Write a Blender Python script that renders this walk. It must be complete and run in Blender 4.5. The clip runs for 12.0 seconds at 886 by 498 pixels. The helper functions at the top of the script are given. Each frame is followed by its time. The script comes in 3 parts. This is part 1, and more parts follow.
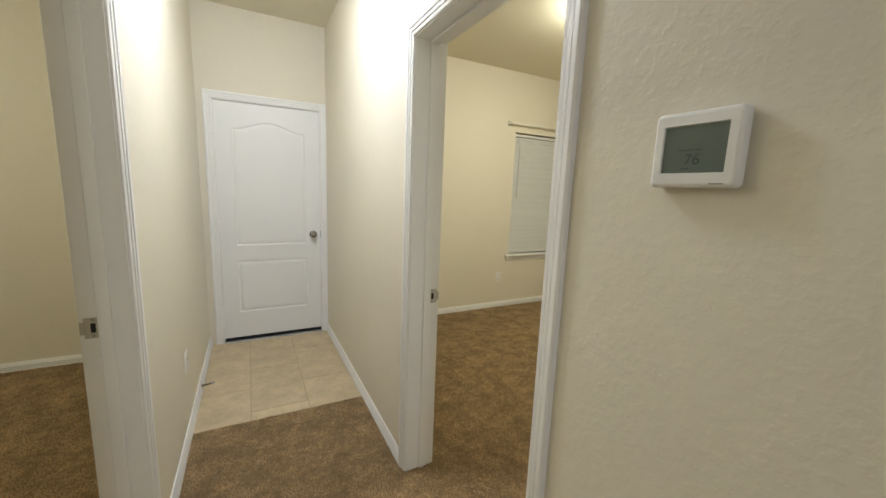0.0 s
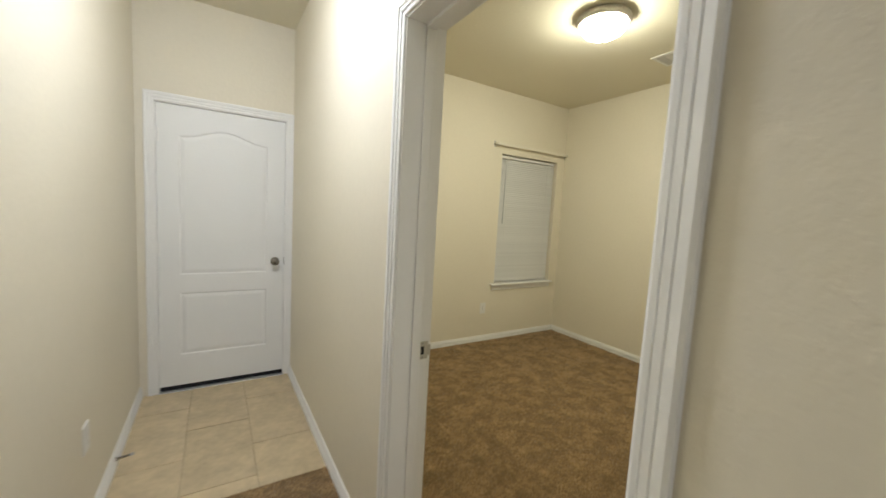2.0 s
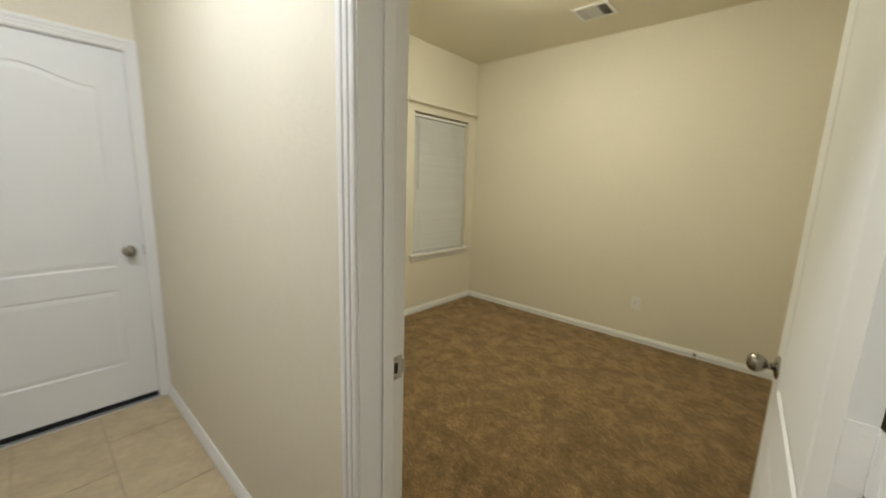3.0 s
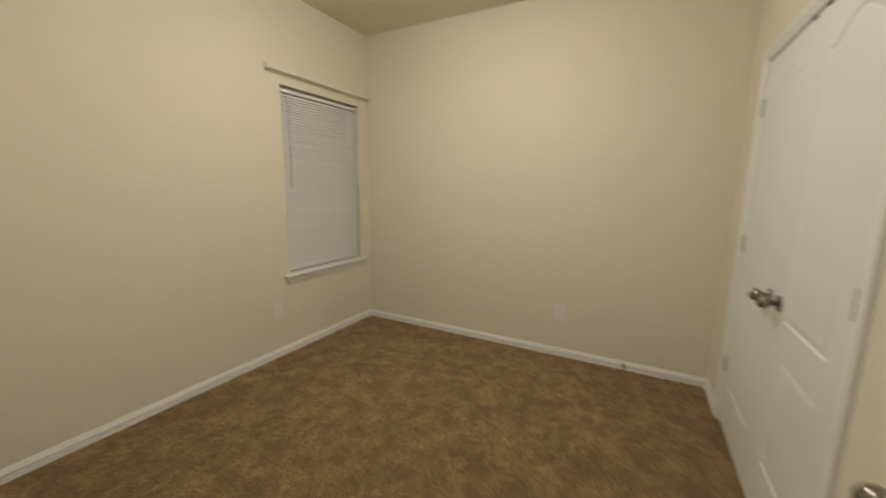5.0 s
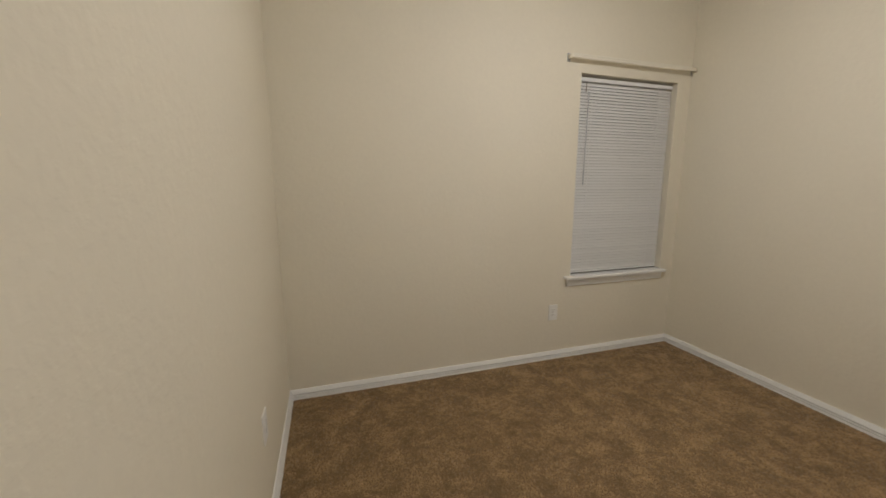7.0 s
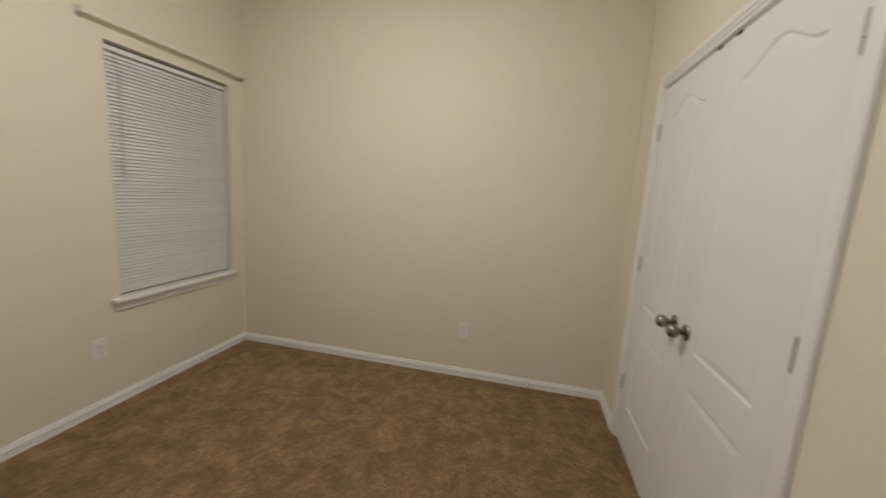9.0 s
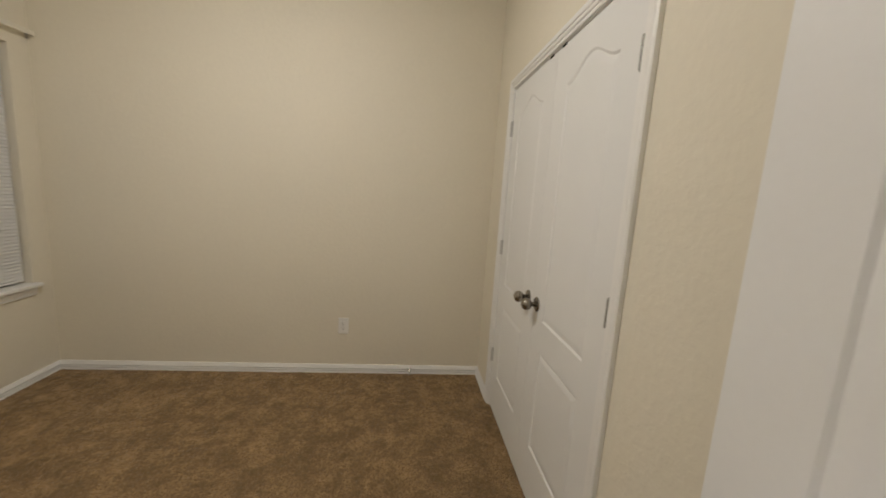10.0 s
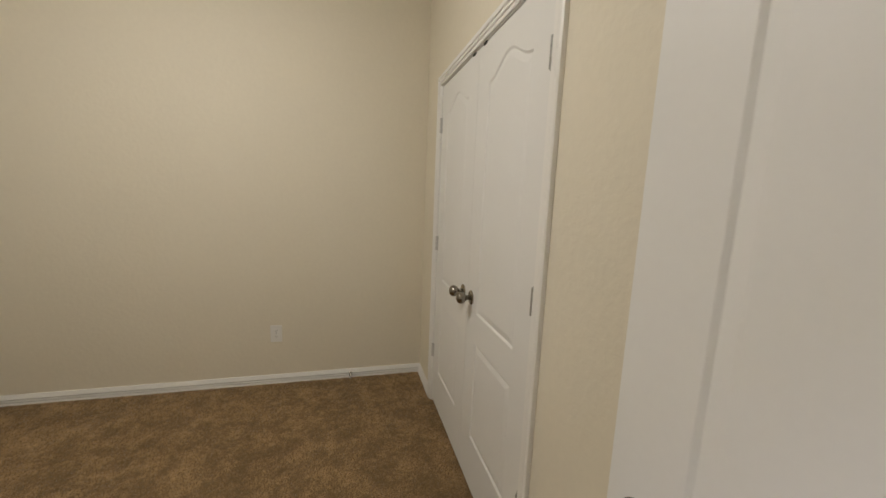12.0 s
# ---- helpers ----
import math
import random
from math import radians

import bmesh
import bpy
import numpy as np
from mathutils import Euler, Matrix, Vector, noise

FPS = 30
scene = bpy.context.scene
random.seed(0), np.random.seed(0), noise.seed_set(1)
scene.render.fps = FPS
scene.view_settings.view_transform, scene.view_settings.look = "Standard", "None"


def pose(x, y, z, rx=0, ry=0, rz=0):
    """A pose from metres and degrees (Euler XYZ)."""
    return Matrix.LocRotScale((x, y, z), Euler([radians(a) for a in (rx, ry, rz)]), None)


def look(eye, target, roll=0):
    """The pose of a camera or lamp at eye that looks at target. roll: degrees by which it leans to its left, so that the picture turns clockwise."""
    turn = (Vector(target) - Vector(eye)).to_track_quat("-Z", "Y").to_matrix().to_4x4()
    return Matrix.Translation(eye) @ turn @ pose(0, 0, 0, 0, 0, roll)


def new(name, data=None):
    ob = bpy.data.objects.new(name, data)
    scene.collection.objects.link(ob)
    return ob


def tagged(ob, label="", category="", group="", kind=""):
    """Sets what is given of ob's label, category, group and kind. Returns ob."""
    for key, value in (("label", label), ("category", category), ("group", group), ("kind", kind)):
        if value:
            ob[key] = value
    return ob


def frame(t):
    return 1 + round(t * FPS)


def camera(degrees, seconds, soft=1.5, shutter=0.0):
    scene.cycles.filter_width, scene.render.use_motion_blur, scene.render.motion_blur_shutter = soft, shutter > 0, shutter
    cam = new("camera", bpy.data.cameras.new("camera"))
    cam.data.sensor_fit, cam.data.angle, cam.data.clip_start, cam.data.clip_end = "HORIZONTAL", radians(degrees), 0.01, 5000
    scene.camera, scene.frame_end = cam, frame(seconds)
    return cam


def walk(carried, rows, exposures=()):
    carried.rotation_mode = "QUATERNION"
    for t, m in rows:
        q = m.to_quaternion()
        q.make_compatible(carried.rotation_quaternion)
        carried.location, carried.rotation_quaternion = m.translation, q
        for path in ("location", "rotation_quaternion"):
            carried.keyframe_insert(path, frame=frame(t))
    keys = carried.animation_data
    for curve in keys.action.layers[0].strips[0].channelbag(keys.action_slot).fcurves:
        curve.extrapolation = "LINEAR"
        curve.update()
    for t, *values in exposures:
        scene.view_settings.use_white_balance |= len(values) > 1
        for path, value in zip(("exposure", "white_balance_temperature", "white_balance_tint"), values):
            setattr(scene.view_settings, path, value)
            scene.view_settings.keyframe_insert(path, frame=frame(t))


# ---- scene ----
cam = camera(100.2, 12.0, soft=1.5, shutter=0.5)
PATH = [
    (0, (0.15, 0.39, 1.405), (1.068, 2.139, 1.091), 2.2),
    (0.5, (0.143, 0.432, 1.407), (1.077, 2.171, 1.089), 2.4),
    (1, (0.124, 0.536, 1.404), (1.125, 2.231, 1.051), 1.7),
    (1.5, (0.146, 0.637, 1.402), (1.139, 2.337, 1.052), 2.1),
    (2, (0.262, 0.771, 1.405), (1.307, 2.466, 1.218), 3.2),
    (2.5, (0.31, 0.988, 1.398), (1.574, 2.521, 1.171), 5.5),
    (3, (0.287, 1.216, 1.399), (1.764, 2.519, 1.053), 1.9),
    (3.2, (0.32, 1.281, 1.383), (1.892, 2.438, 0.949), 3.2),
    (4.8, (0.882, 1.534, 1.38), (2.674, 2.316, 0.962), 1.0),
    (5, (0.947, 1.532, 1.361), (2.689, 2.458, 1.033), 0.8),
    (5.5, (1.049, 1.647, 1.35), (2.461, 3.013, 0.977), 0.5),
    (6, (1.138, 1.661, 1.323), (1.838, 3.496, 0.946), 1.8),
    (6.5, (1.183, 1.657, 1.337), (1.747, 3.545, 0.996), 0.5),
    (6.7, (1.188, 1.66, 1.326), (1.738, 3.553, 0.989), -0.0),
    (8.3, (1.247, 1.666, 1.41), (2.768, 2.922, 1.079), 3.0),
    (8.5, (1.245, 1.677, 1.395), (2.948, 2.679, 1.086), 3.8),
    (9, (1.26, 1.671, 1.404), (3.192, 2.089, 1.101), 3.8),
    (9.5, (1.273, 1.632, 1.399), (3.246, 1.697, 1.077), 3.6),
    (10, (1.264, 1.615, 1.398), (3.23, 1.415, 1.093), 3.6),
    (10.5, (1.267, 1.601, 1.401), (3.211, 1.251, 1.092), 3.6),
    (11, (1.265, 1.595, 1.4), (3.195, 1.169, 1.094), 3.2),
    (11.5, (1.266, 1.59, 1.398), (3.188, 1.136, 1.081), 3.0),
    (12, (1.265, 1.571, 1.398), (3.177, 1.067, 1.094), 2.3),
]
# seconds, stops, kelvin, tint
EXPOSURES = [(0.0, 0.29, 7050, -1), (3.2, 0.15, 7050, -1), (4.8, 0.05, 7100, 4), (5.2, -0.04, 6500, 12), (6.0, -0.04, 6270, 13), (8.5, -0.05, 6300, 13), (10.0, -0.06, 6500, 12), (12.0, -0.09, 6550, 11)]
walk(cam, [(t, look(eye, target, roll)) for t, eye, target, roll in PATH], EXPOSURES)

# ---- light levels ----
ROOM_LAMP, HALL_LAMP, LEFT_LAMP, REAR_FILL = 90.0, 69.0, 63.0, 116.0
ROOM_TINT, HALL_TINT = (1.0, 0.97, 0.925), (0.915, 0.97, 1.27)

world = bpy.data.worlds.new("evening")
scene.world = world
world.use_nodes = True
world.node_tree.nodes["Background"].inputs["Color"].default_value = (0.30, 0.36, 0.50, 1)
world.node_tree.nodes["Background"].inputs["Strength"].default_value = 0.06

# ---- plan, in metres ----
HX0, HX1 = -0.195, 0.787          # hall side faces
RX0, RX1 = 0.928, 3.922          # room
RY0, RY1 = 1.02, 3.97
LX0, LX1 = -3.20, -0.318          # room across the hall
LY0 = 0.60
HY0 = -1.0                       # hall's near end, open to the front room
FX0, FX1, FY0 = -2.2, 2.8, -4.6  # unseen front room added behind the start, to hold a fill lamp
CEIL = 2.755
DY0, DY1, DH = 1.060, 1.914, 2.025   # clear doorways in the hall's side walls
TILE_Y = 2.664
PILE, TILE_Z = 0.020, 0.010      # tops of carpet and tiles


# ---- materials ----
def mat(name, base, rough=0.5, metal=0.0, vary=0.0, vary_scale=3.0, fine=0.0, fine_scale=60.0,
        bump=0.0, bump_scale=80.0, bump_dist=0.002, ramp=None, rand=0.0, island=0.0, spec=0.5):
    m = bpy.data.materials.new(name)
    m.use_nodes = True
    nt = m.node_tree
    n, l = nt.nodes, nt.links
    b = n["Principled BSDF"]
    b.inputs["Roughness"].default_value = rough
    b.inputs["Metallic"].default_value = metal
    b.inputs["Specular IOR Level"].default_value = spec
    b.inputs["Base Color"].default_value = (*base, 1)
    co = n.new("ShaderNodeTexCoord")
    val = None

    def add(sock, amount):
        nonlocal val
        mm = n.new("ShaderNodeMath")
        mm.operation = "MULTIPLY_ADD"
        l.new(sock, mm.inputs[0])
        mm.inputs[1].default_value = 2 * amount
        if val is None:
            mm.inputs[2].default_value = 1 - amount
        else:
            sub = n.new("ShaderNodeMath")
            sub.operation = "SUBTRACT"
            l.new(val, sub.inputs[0])
            sub.inputs[1].default_value = amount
            l.new(sub.outputs[0], mm.inputs[2])
        val = mm.outputs[0]

    def noise_tex(scale, detail=3.0, rough_=0.55):
        t = n.new("ShaderNodeTexNoise")
        t.inputs["Scale"].default_value = scale
        t.inputs["Detail"].default_value = detail
        t.inputs["Roughness"].default_value = rough_
        l.new(co.outputs["Object"], t.inputs["Vector"])
        return t
    if vary:
        add(noise_tex(vary_scale).outputs[0], vary)
    if fine:
        add(noise_tex(fine_scale).outputs[0], fine)
    if rand:
        add(n.new("ShaderNodeObjectInfo").outputs["Random"], rand)
    if island:
        add(n.new("ShaderNodeNewGeometry").outputs["Random Per Island"], island)
    if val is not None:
        mx = n.new("ShaderNodeVectorMath")
        mx.operation = "SCALE"
        mx.inputs[0].default_value = base
        l.new(val, mx.inputs["Scale"])
        l.new(mx.outputs[0], b.inputs["Base Color"])
    if bump:
        t = noise_tex(bump_scale, 4.0)
        src = t.outputs[0]
        if ramp:
            r = n.new("ShaderNodeMapRange")
            r.interpolation_type = "SMOOTHSTEP"
            r.inputs["From Min"].default_value, r.inputs["From Max"].default_value = ramp
            l.new(src, r.inputs["Value"])
            src = r.outputs[0]
        bp = n.new("ShaderNodeBump")
        bp.inputs["Strength"].default_value = bump
        bp.inputs["Distance"].default_value = bump_dist
        l.new(src, bp.inputs["Height"])
        l.new(bp.outputs[0], b.inputs["Normal"])
    return m


WALL = (0.79, 0.735, 0.606)
M_wall = mat("cream_wall_paint", WALL, 0.72, vary=0.03, vary_scale=1.3, fine=0.03, fine_scale=40,
             bump=0.175, bump_scale=42, bump_dist=0.0016, ramp=(0.42, 0.62), spec=0.3)
M_ceil = mat("cream_ceiling_paint", (0.77, 0.715, 0.57), 0.8, vary=0.03, vary_scale=1.5,
             bump=0.3, bump_scale=42, bump_dist=0.0015, ramp=(0.45, 0.62), spec=0.3)
M_trim = mat("white_trim_paint", (0.875, 0.865, 0.835), 0.38, vary=0.03, vary_scale=4, fine=0.02, fine_scale=90,
             bump=0.12, bump_scale=120, bump_dist=0.0006)
M_door = mat("white_door_paint", (0.83, 0.83, 0.81), 0.42, vary=0.02, vary_scale=3, fine=0.015, fine_scale=70,
             bump=0.10, bump_scale=160, bump_dist=0.0006)
M_carpet = mat("brown_carpet_backing", (0.21, 0.138, 0.07), 0.95, vary=0.25, vary_scale=7, fine=0.35, fine_scale=220,
               bump=0.8, bump_scale=260, bump_dist=0.004, spec=0.1)
M_tile = mat("beige_ceramic_tile", (0.56, 0.45, 0.285), 0.42, vary=0.30, vary_scale=7, fine=0.10, fine_scale=28, rand=0.05,
             bump=0.15, bump_scale=40, bump_dist=0.001)
M_grout = mat("grey_brown_grout", (0.44, 0.35, 0.225), 0.9, fine=0.2, fine_scale=120, bump=0.4, bump_scale=300, bump_dist=0.001)
M_rim = mat("brushed_nickel_rim", (0.50, 0.485, 0.455), 0.45, 0.4, fine=0.06, fine_scale=120)
M_nickel = mat("satin_nickel", (0.30, 0.275, 0.235), 0.24, 1.0, fine=0.08, fine_scale=150)
M_hinge = mat("brushed_hinge_metal", (0.30, 0.30, 0.275), 0.45, 0.3, fine=0.2, fine_scale=200)
M_strike = mat("strike_plate_metal", (0.50, 0.47, 0.40), 0.36, 0.8, fine=0.1, fine_scale=200)
M_black = mat("black_rubber", (0.006, 0.006, 0.006), 0.8, fine=0.2, fine_scale=80)
M_alu = mat("aluminium_threshold", (0.72, 0.71, 0.68), 0.4, 0.6, fine=0.1, fine_scale=90)
M_white = mat("white_plastic", (0.80, 0.79, 0.75), 0.35, fine=0.015, fine_scale=60)
M_tip = mat("grey_rubber", (0.42, 0.41, 0.39), 0.6, fine=0.05, fine_scale=90)
M_vent = mat("grey_white_register_paint", (0.58, 0.57, 0.55), 0.5, fine=0.05, fine_scale=60)
M_plate = mat("white_almond_plastic", (0.84, 0.825, 0.78), 0.38, fine=0.015, fine_scale=60)
M_slat = mat("white_blind_vinyl", (0.775, 0.77, 0.755), 0.4, rand=0.03, fine=0.02, fine_scale=40)
M_rod = mat("cream_painted_rod", (0.80, 0.755, 0.64), 0.5, fine=0.05, fine_scale=60)
M_screen = mat("grey_green_lcd", (0.12, 0.15, 0.13), 0.22, vary=0.1, vary_scale=30)
M_ink = mat("lcd_ink", (0.03, 0.04, 0.035), 0.4, fine=0.1, fine_scale=100)
# near-black colour standing in for shade inside holes and slots
M_dark = mat("near_black_shade", (0.02, 0.02, 0.02), 0.9, fine=0.2, fine_scale=50)
M_cord = mat("grey_clear_wand", (0.45, 0.46, 0.48), 0.25, fine=0.05, fine_scale=60)
M_slab = mat("concrete_slab", (0.3, 0.29, 0.27), 0.9, vary=0.15, vary_scale=5, bump=0.3, bump_scale=60)


def carpet_material(name, base):
    m = bpy.data.materials.new(name)
    m.use_nodes = True
    n, l = m.node_tree.nodes, m.node_tree.links
    b = n["Principled BSDF"]
    b.inputs["Roughness"].default_value = 0.95
    b.inputs["Specular IOR Level"].default_value = 0.08
    b.inputs["Sheen Weight"].default_value = 0.25
    b.inputs["Sheen Roughness"].default_value = 0.5
    co = n.new("ShaderNodeTexCoord")
    big = n.new("ShaderNodeTexNoise")
    big.inputs["Scale"].default_value = 8.0
    big.inputs["Detail"].default_value = 6.0
    big.inputs["Roughness"].default_value = 0.72
    big.inputs["Distortion"].default_value = 0.35
    l.new(co.outputs["Object"], big.inputs["Vector"])
    r1 = n.new("ShaderNodeMapRange")
    r1.inputs["From Min"].default_value, r1.inputs["From Max"].default_value = 0.42, 0.68
    r1.inputs["To Min"].default_value, r1.inputs["To Max"].default_value = 0.80, 1.50
    l.new(big.outputs[0], r1.inputs["Value"])
    med = n.new("ShaderNodeTexNoise")
    med.inputs["Scale"].default_value = 38.0
    med.inputs["Detail"].default_value = 3.0
    l.new(co.outputs["Object"], med.inputs["Vector"])
    r3 = n.new("ShaderNodeMapRange")
    r3.inputs["From Min"].default_value, r3.inputs["From Max"].default_value = 0.35, 0.65
    r3.inputs["To Min"].default_value, r3.inputs["To Max"].default_value = 0.85, 1.17
    l.new(med.outputs[0], r3.inputs["Value"])
    m2 = n.new("ShaderNodeMath")
    m2.operation = "MULTIPLY"
    l.new(r1.outputs[0], m2.inputs[0])
    l.new(r3.outputs[0], m2.inputs[1])
    geo = n.new("ShaderNodeNewGeometry")
    r2 = n.new("ShaderNodeMapRange")
    r2.inputs["To Min"].default_value, r2.inputs["To Max"].default_value = 0.86, 1.14
    l.new(geo.outputs["Random Per Island"], r2.inputs["Value"])
    mu = n.new("ShaderNodeMath")
    mu.operation = "MULTIPLY"
    l.new(m2.outputs[0], mu.inputs[0])
    l.new(r2.outputs[0], mu.inputs[1])
    sc = n.new("ShaderNodeVectorMath")
    sc.operation = "SCALE"
    sc.inputs[0].default_value = base
    l.new(mu.outputs[0], sc.inputs["Scale"])
    l.new(sc.outputs[0], b.inputs["Base Color"])
    return m


M_pile = carpet_material("brown_carpet_pile", (0.308, 0.204, 0.100))


def lamp_material(name, tint, strength):
    m = bpy.data.materials.new(name)
    m.use_nodes = True
    b = m.node_tree.nodes["Principled BSDF"]
    b.inputs["Base Color"].default_value = (0.85, 0.84, 0.80, 1)
    b.inputs["Roughness"].default_value = 0.3
    b.inputs["Emission Color"].default_value = (*tint, 1)
    b.inputs["Emission Strength"].default_value = strength
    return m


M_glow_room = lamp_material("lit_frosted_glass_room", ROOM_TINT, ROOM_LAMP)
M_glow_hall = lamp_material("lit_frosted_glass_hall", HALL_TINT, HALL_LAMP)
M_glow_rear = lamp_material("lit_frosted_glass_front", HALL_TINT, REAR_FILL)
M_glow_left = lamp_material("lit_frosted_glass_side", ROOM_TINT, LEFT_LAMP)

M_glass = bpy.data.materials.new("window_glass")
M_glass.use_nodes = True
_g = M_glass.node_tree.nodes["Principled BSDF"]
_g.inputs["Transmission Weight"].default_value = 1.0
_g.inputs["Roughness"].default_value = 0.0
_g.inputs["IOR"].default_value = 1.45


# ---- mesh helpers ----
def part(name, bm, material, parent=None, label="", smooth=False):
    bmesh.ops.recalc_face_normals(bm, faces=bm.faces)
    me = bpy.data.meshes.new(name)
    bm.to_mesh(me)
    bm.free()
    if smooth:
        me.polygons.foreach_set("use_smooth", [True] * len(me.polygons))
    me.materials.append(material)
    ob = new(name, me)
    if parent is not None:
        ob.parent = parent
    if label:
        ob["label"] = label
    return ob


def thing(name, m, label, category, group="", kind=""):
    ob = new(name)
    ob.matrix_world = m
    ob.empty_display_size = 0.05
    return tagged(ob, label, category, group, kind)


def box(bm, x0, x1, y0, y1, z0, z1, bevel=0.0):
    r = bmesh.ops.create_cube(bm, size=1.0)
    vs = r["verts"]
    for v in vs:
        v.co = Vector((x0 + (v.co.x + 0.5) * (x1 - x0), y0 + (v.co.y + 0.5) * (y1 - y0), z0 + (v.co.z + 0.5) * (z1 - z0)))
    if bevel:
        es = {e for v in vs for e in v.link_edges}
        bmesh.ops.bevel(bm, geom=list(es), offset=bevel, segments=2, affect="EDGES", profile=0.5)
    return vs


def boxed(*dims, bevel=0.0):
    bm = bmesh.new()
    box(bm, *dims, bevel=bevel)
    return bm


def lathe(profile, segs=28, m=None):
    """A body turned round z from (radius, height) pairs; radius 0 closes an end."""
    bm = bmesh.new()
    rings = []
    for r, z in profile:
        if r <= 1e-6:
            rings.append([bm.verts.new((0, 0, z))])
        else:
            rings.append([bm.verts.new((r * math.cos(2 * math.pi * i / segs), r * math.sin(2 * math.pi * i / segs), z)) for i in range(segs)])
    for a, b in zip(rings, rings[1:]):
        for i in range(segs):
            j = (i + 1) % segs
            if len(a) == 1 and len(b) == 1:
                continue
            if len(a) == 1:
                bm.faces.new((a[0], b[i], b[j]))
            elif len(b) == 1:
                bm.faces.new((a[i], a[j], b[0]))
            else:
                bm.faces.new((a[i], a[j], b[j], b[i]))
    if m is not None:
        bm.transform(m)
    return bm


def run(profile, start, along, normal, length, m0=0.0, m1=0.0):
    """A moulding of (depth, height) profile along a wall; m0, m1: mitre at the ends (1 inside corner, -1 outside)."""
    bm = bmesh.new()
    start, along, normal = Vector(start), Vector(along), Vector(normal)
    a, b = [], []
    for d, h in profile:
        base = start + normal * d + Vector((0, 0, h))
        a.append(bm.verts.new(base + along * (m0 * d)))
        b.append(bm.verts.new(base + along * (length - m1 * d)))
    k = len(profile)
    for i in range(k):
        j = (i + 1) % k
        bm.faces.new((a[i], a[j], b[j], b[i]))
    bm.faces.new(a)
    bm.faces.new(b[::-1])
    return bm


BASE = [(0, 0), (0.0185, 0), (0.0180, 0.022), (0.0155, 0.0320), (0.003, 0.0325), (0.003, 0.0380), (0.0165, 0.0385), (0.0138, 0.0465), (0.002, 0.0470), (0.002, 0.0525), (0.0145, 0.0530), (0.0125, 0.060), (0.0085, 0.070), (0.0055, 0.080), (0, 0.080)]
# casing profile: (distance outward from the opening, proud of the wall)
CASE = [(0, 0), (0, 0.008), (0.004, 0.0105), (0.013, 0.0105), (0.0145, 0.0072), (0.017, 0.0072), (0.0185, 0.0135), (0.030, 0.014), (0.0315, 0.0102), (0.034, 0.0102), (0.0355, 0.0165), (0.050, 0.018), (0.057, 0.014), (0.057, 0)]


def casing_legs(o, along, normal, w, h, parent, z0=0.0, cut0=None):
    """Three mitred casing boards round an opening of clear w x h whose lower corner is o."""
    o, along, normal = Vector(o), Vector(along), Vector(normal)
    up = Vector((0, 0, 1))
    for side in (0, 1, 2):
        bm = bmesh.new()
        a, b = [], []
        for u, d in CASE:
            if side == 0:
                uu = u if cut0 is None else min(u, cut0)
                p = o - along * uu + normal * d
                a.append(bm.verts.new(p + up * z0))
                b.append(bm.verts.new(p + up * (h + uu)))
            elif side == 1:
                p = o + along * (w + u) + normal * d
                a.append(bm.verts.new(p + up * z0))
                b.append(bm.verts.new(p + up * (h + u)))
            else:
                p = o + up * (h + u) + normal * d
                uu = u if cut0 is None else min(u, cut0)
                a.append(bm.verts.new(p - along * uu))
                b.append(bm.verts.new(p + along * (w + u)))
        k = len(CASE)
        for i in range(k):
            j = (i + 1) % k
            bm.faces.new((a[i], a[j], b[j], b[i]))
        bm.faces.new(a)
        bm.faces.new(b[::-1])
        part("casing", bm, M_trim, parent)


def wall(name, pieces, label):
    bm = bmesh.new()
    for p in pieces:
        box(bm, *p)
    return tagged(part(name, bm, M_wall), label, "wall", kind="structure")


# ---- structure ----
J = 0.019                        # jamb board
T = 0.14
RO0, RO1, ROH = DY0 - J, DY1 + J, DH + J
wall("wall_hall_east", [(HX1, RX0, HY0, RO0, 0, CEIL), (HX1, RX0, RO1, RY1, 0, CEIL), (HX1, RX0, RO0, RO1, ROH, CEIL)],
     "cream textured wall between hall and bedroom, with a doorway")
WDY1 = 1.846                     # far jamb of the doorway across the hall
wall("wall_hall_west", [(LX1, HX0, HY0, RO0, 0, CEIL), (LX1, HX0, WDY1 + J, RY1, 0, CEIL), (LX1, HX0, RO0, WDY1 + J, ROH, CEIL)],
     "cream textured hall wall with a doorway to another room")
EX0, EX1, EH = -0.086, 0.732, 2.052       # end door, clear
WX0, WX1, WZ0, WZ1 = 2.928, 3.796, 0.66, 2.10   # window recess
N1 = RY1 + T
wall("wall_north", [(LX0 - T, EX0 - J, RY1, N1, 0, CEIL), (EX0 - J, EX1 + J, RY1, N1, EH + J, CEIL), (EX1 + J, WX0, RY1, N1, 0, CEIL),
                    (WX0, WX1, RY1, N1, 0, WZ0), (WX0, WX1, RY1, N1, WZ1, CEIL), (WX1, RX1 + T, RY1, N1, 0, CEIL)],
     "long cream outer wall with a door and a window recess")
wall("wall_east", [(RX1, RX1 + T, 0.2, RY1, 0, CEIL)], "plain cream bedroom wall with a low outlet")
CX0, CX1, CH = 2.246, 3.505, 2.014        # closet opening, clear
S0 = RY0 - 0.12
wall("wall_south", [(RX0, CX0 - J, S0, RY0, 0, CEIL), (CX0 - J, CX1 + J, S0, RY0, CH + J, CEIL), (CX1 + J, RX1, S0, RY0, 0, CEIL)],
     "cream bedroom wall with a double closet door")
wall("wall_closet_back", [(1.60, RX1, 0.20, 0.30, 0, CEIL), (1.60, 1.70, 0.30, S0, 0, CEIL)], "plain cream back of the closet")
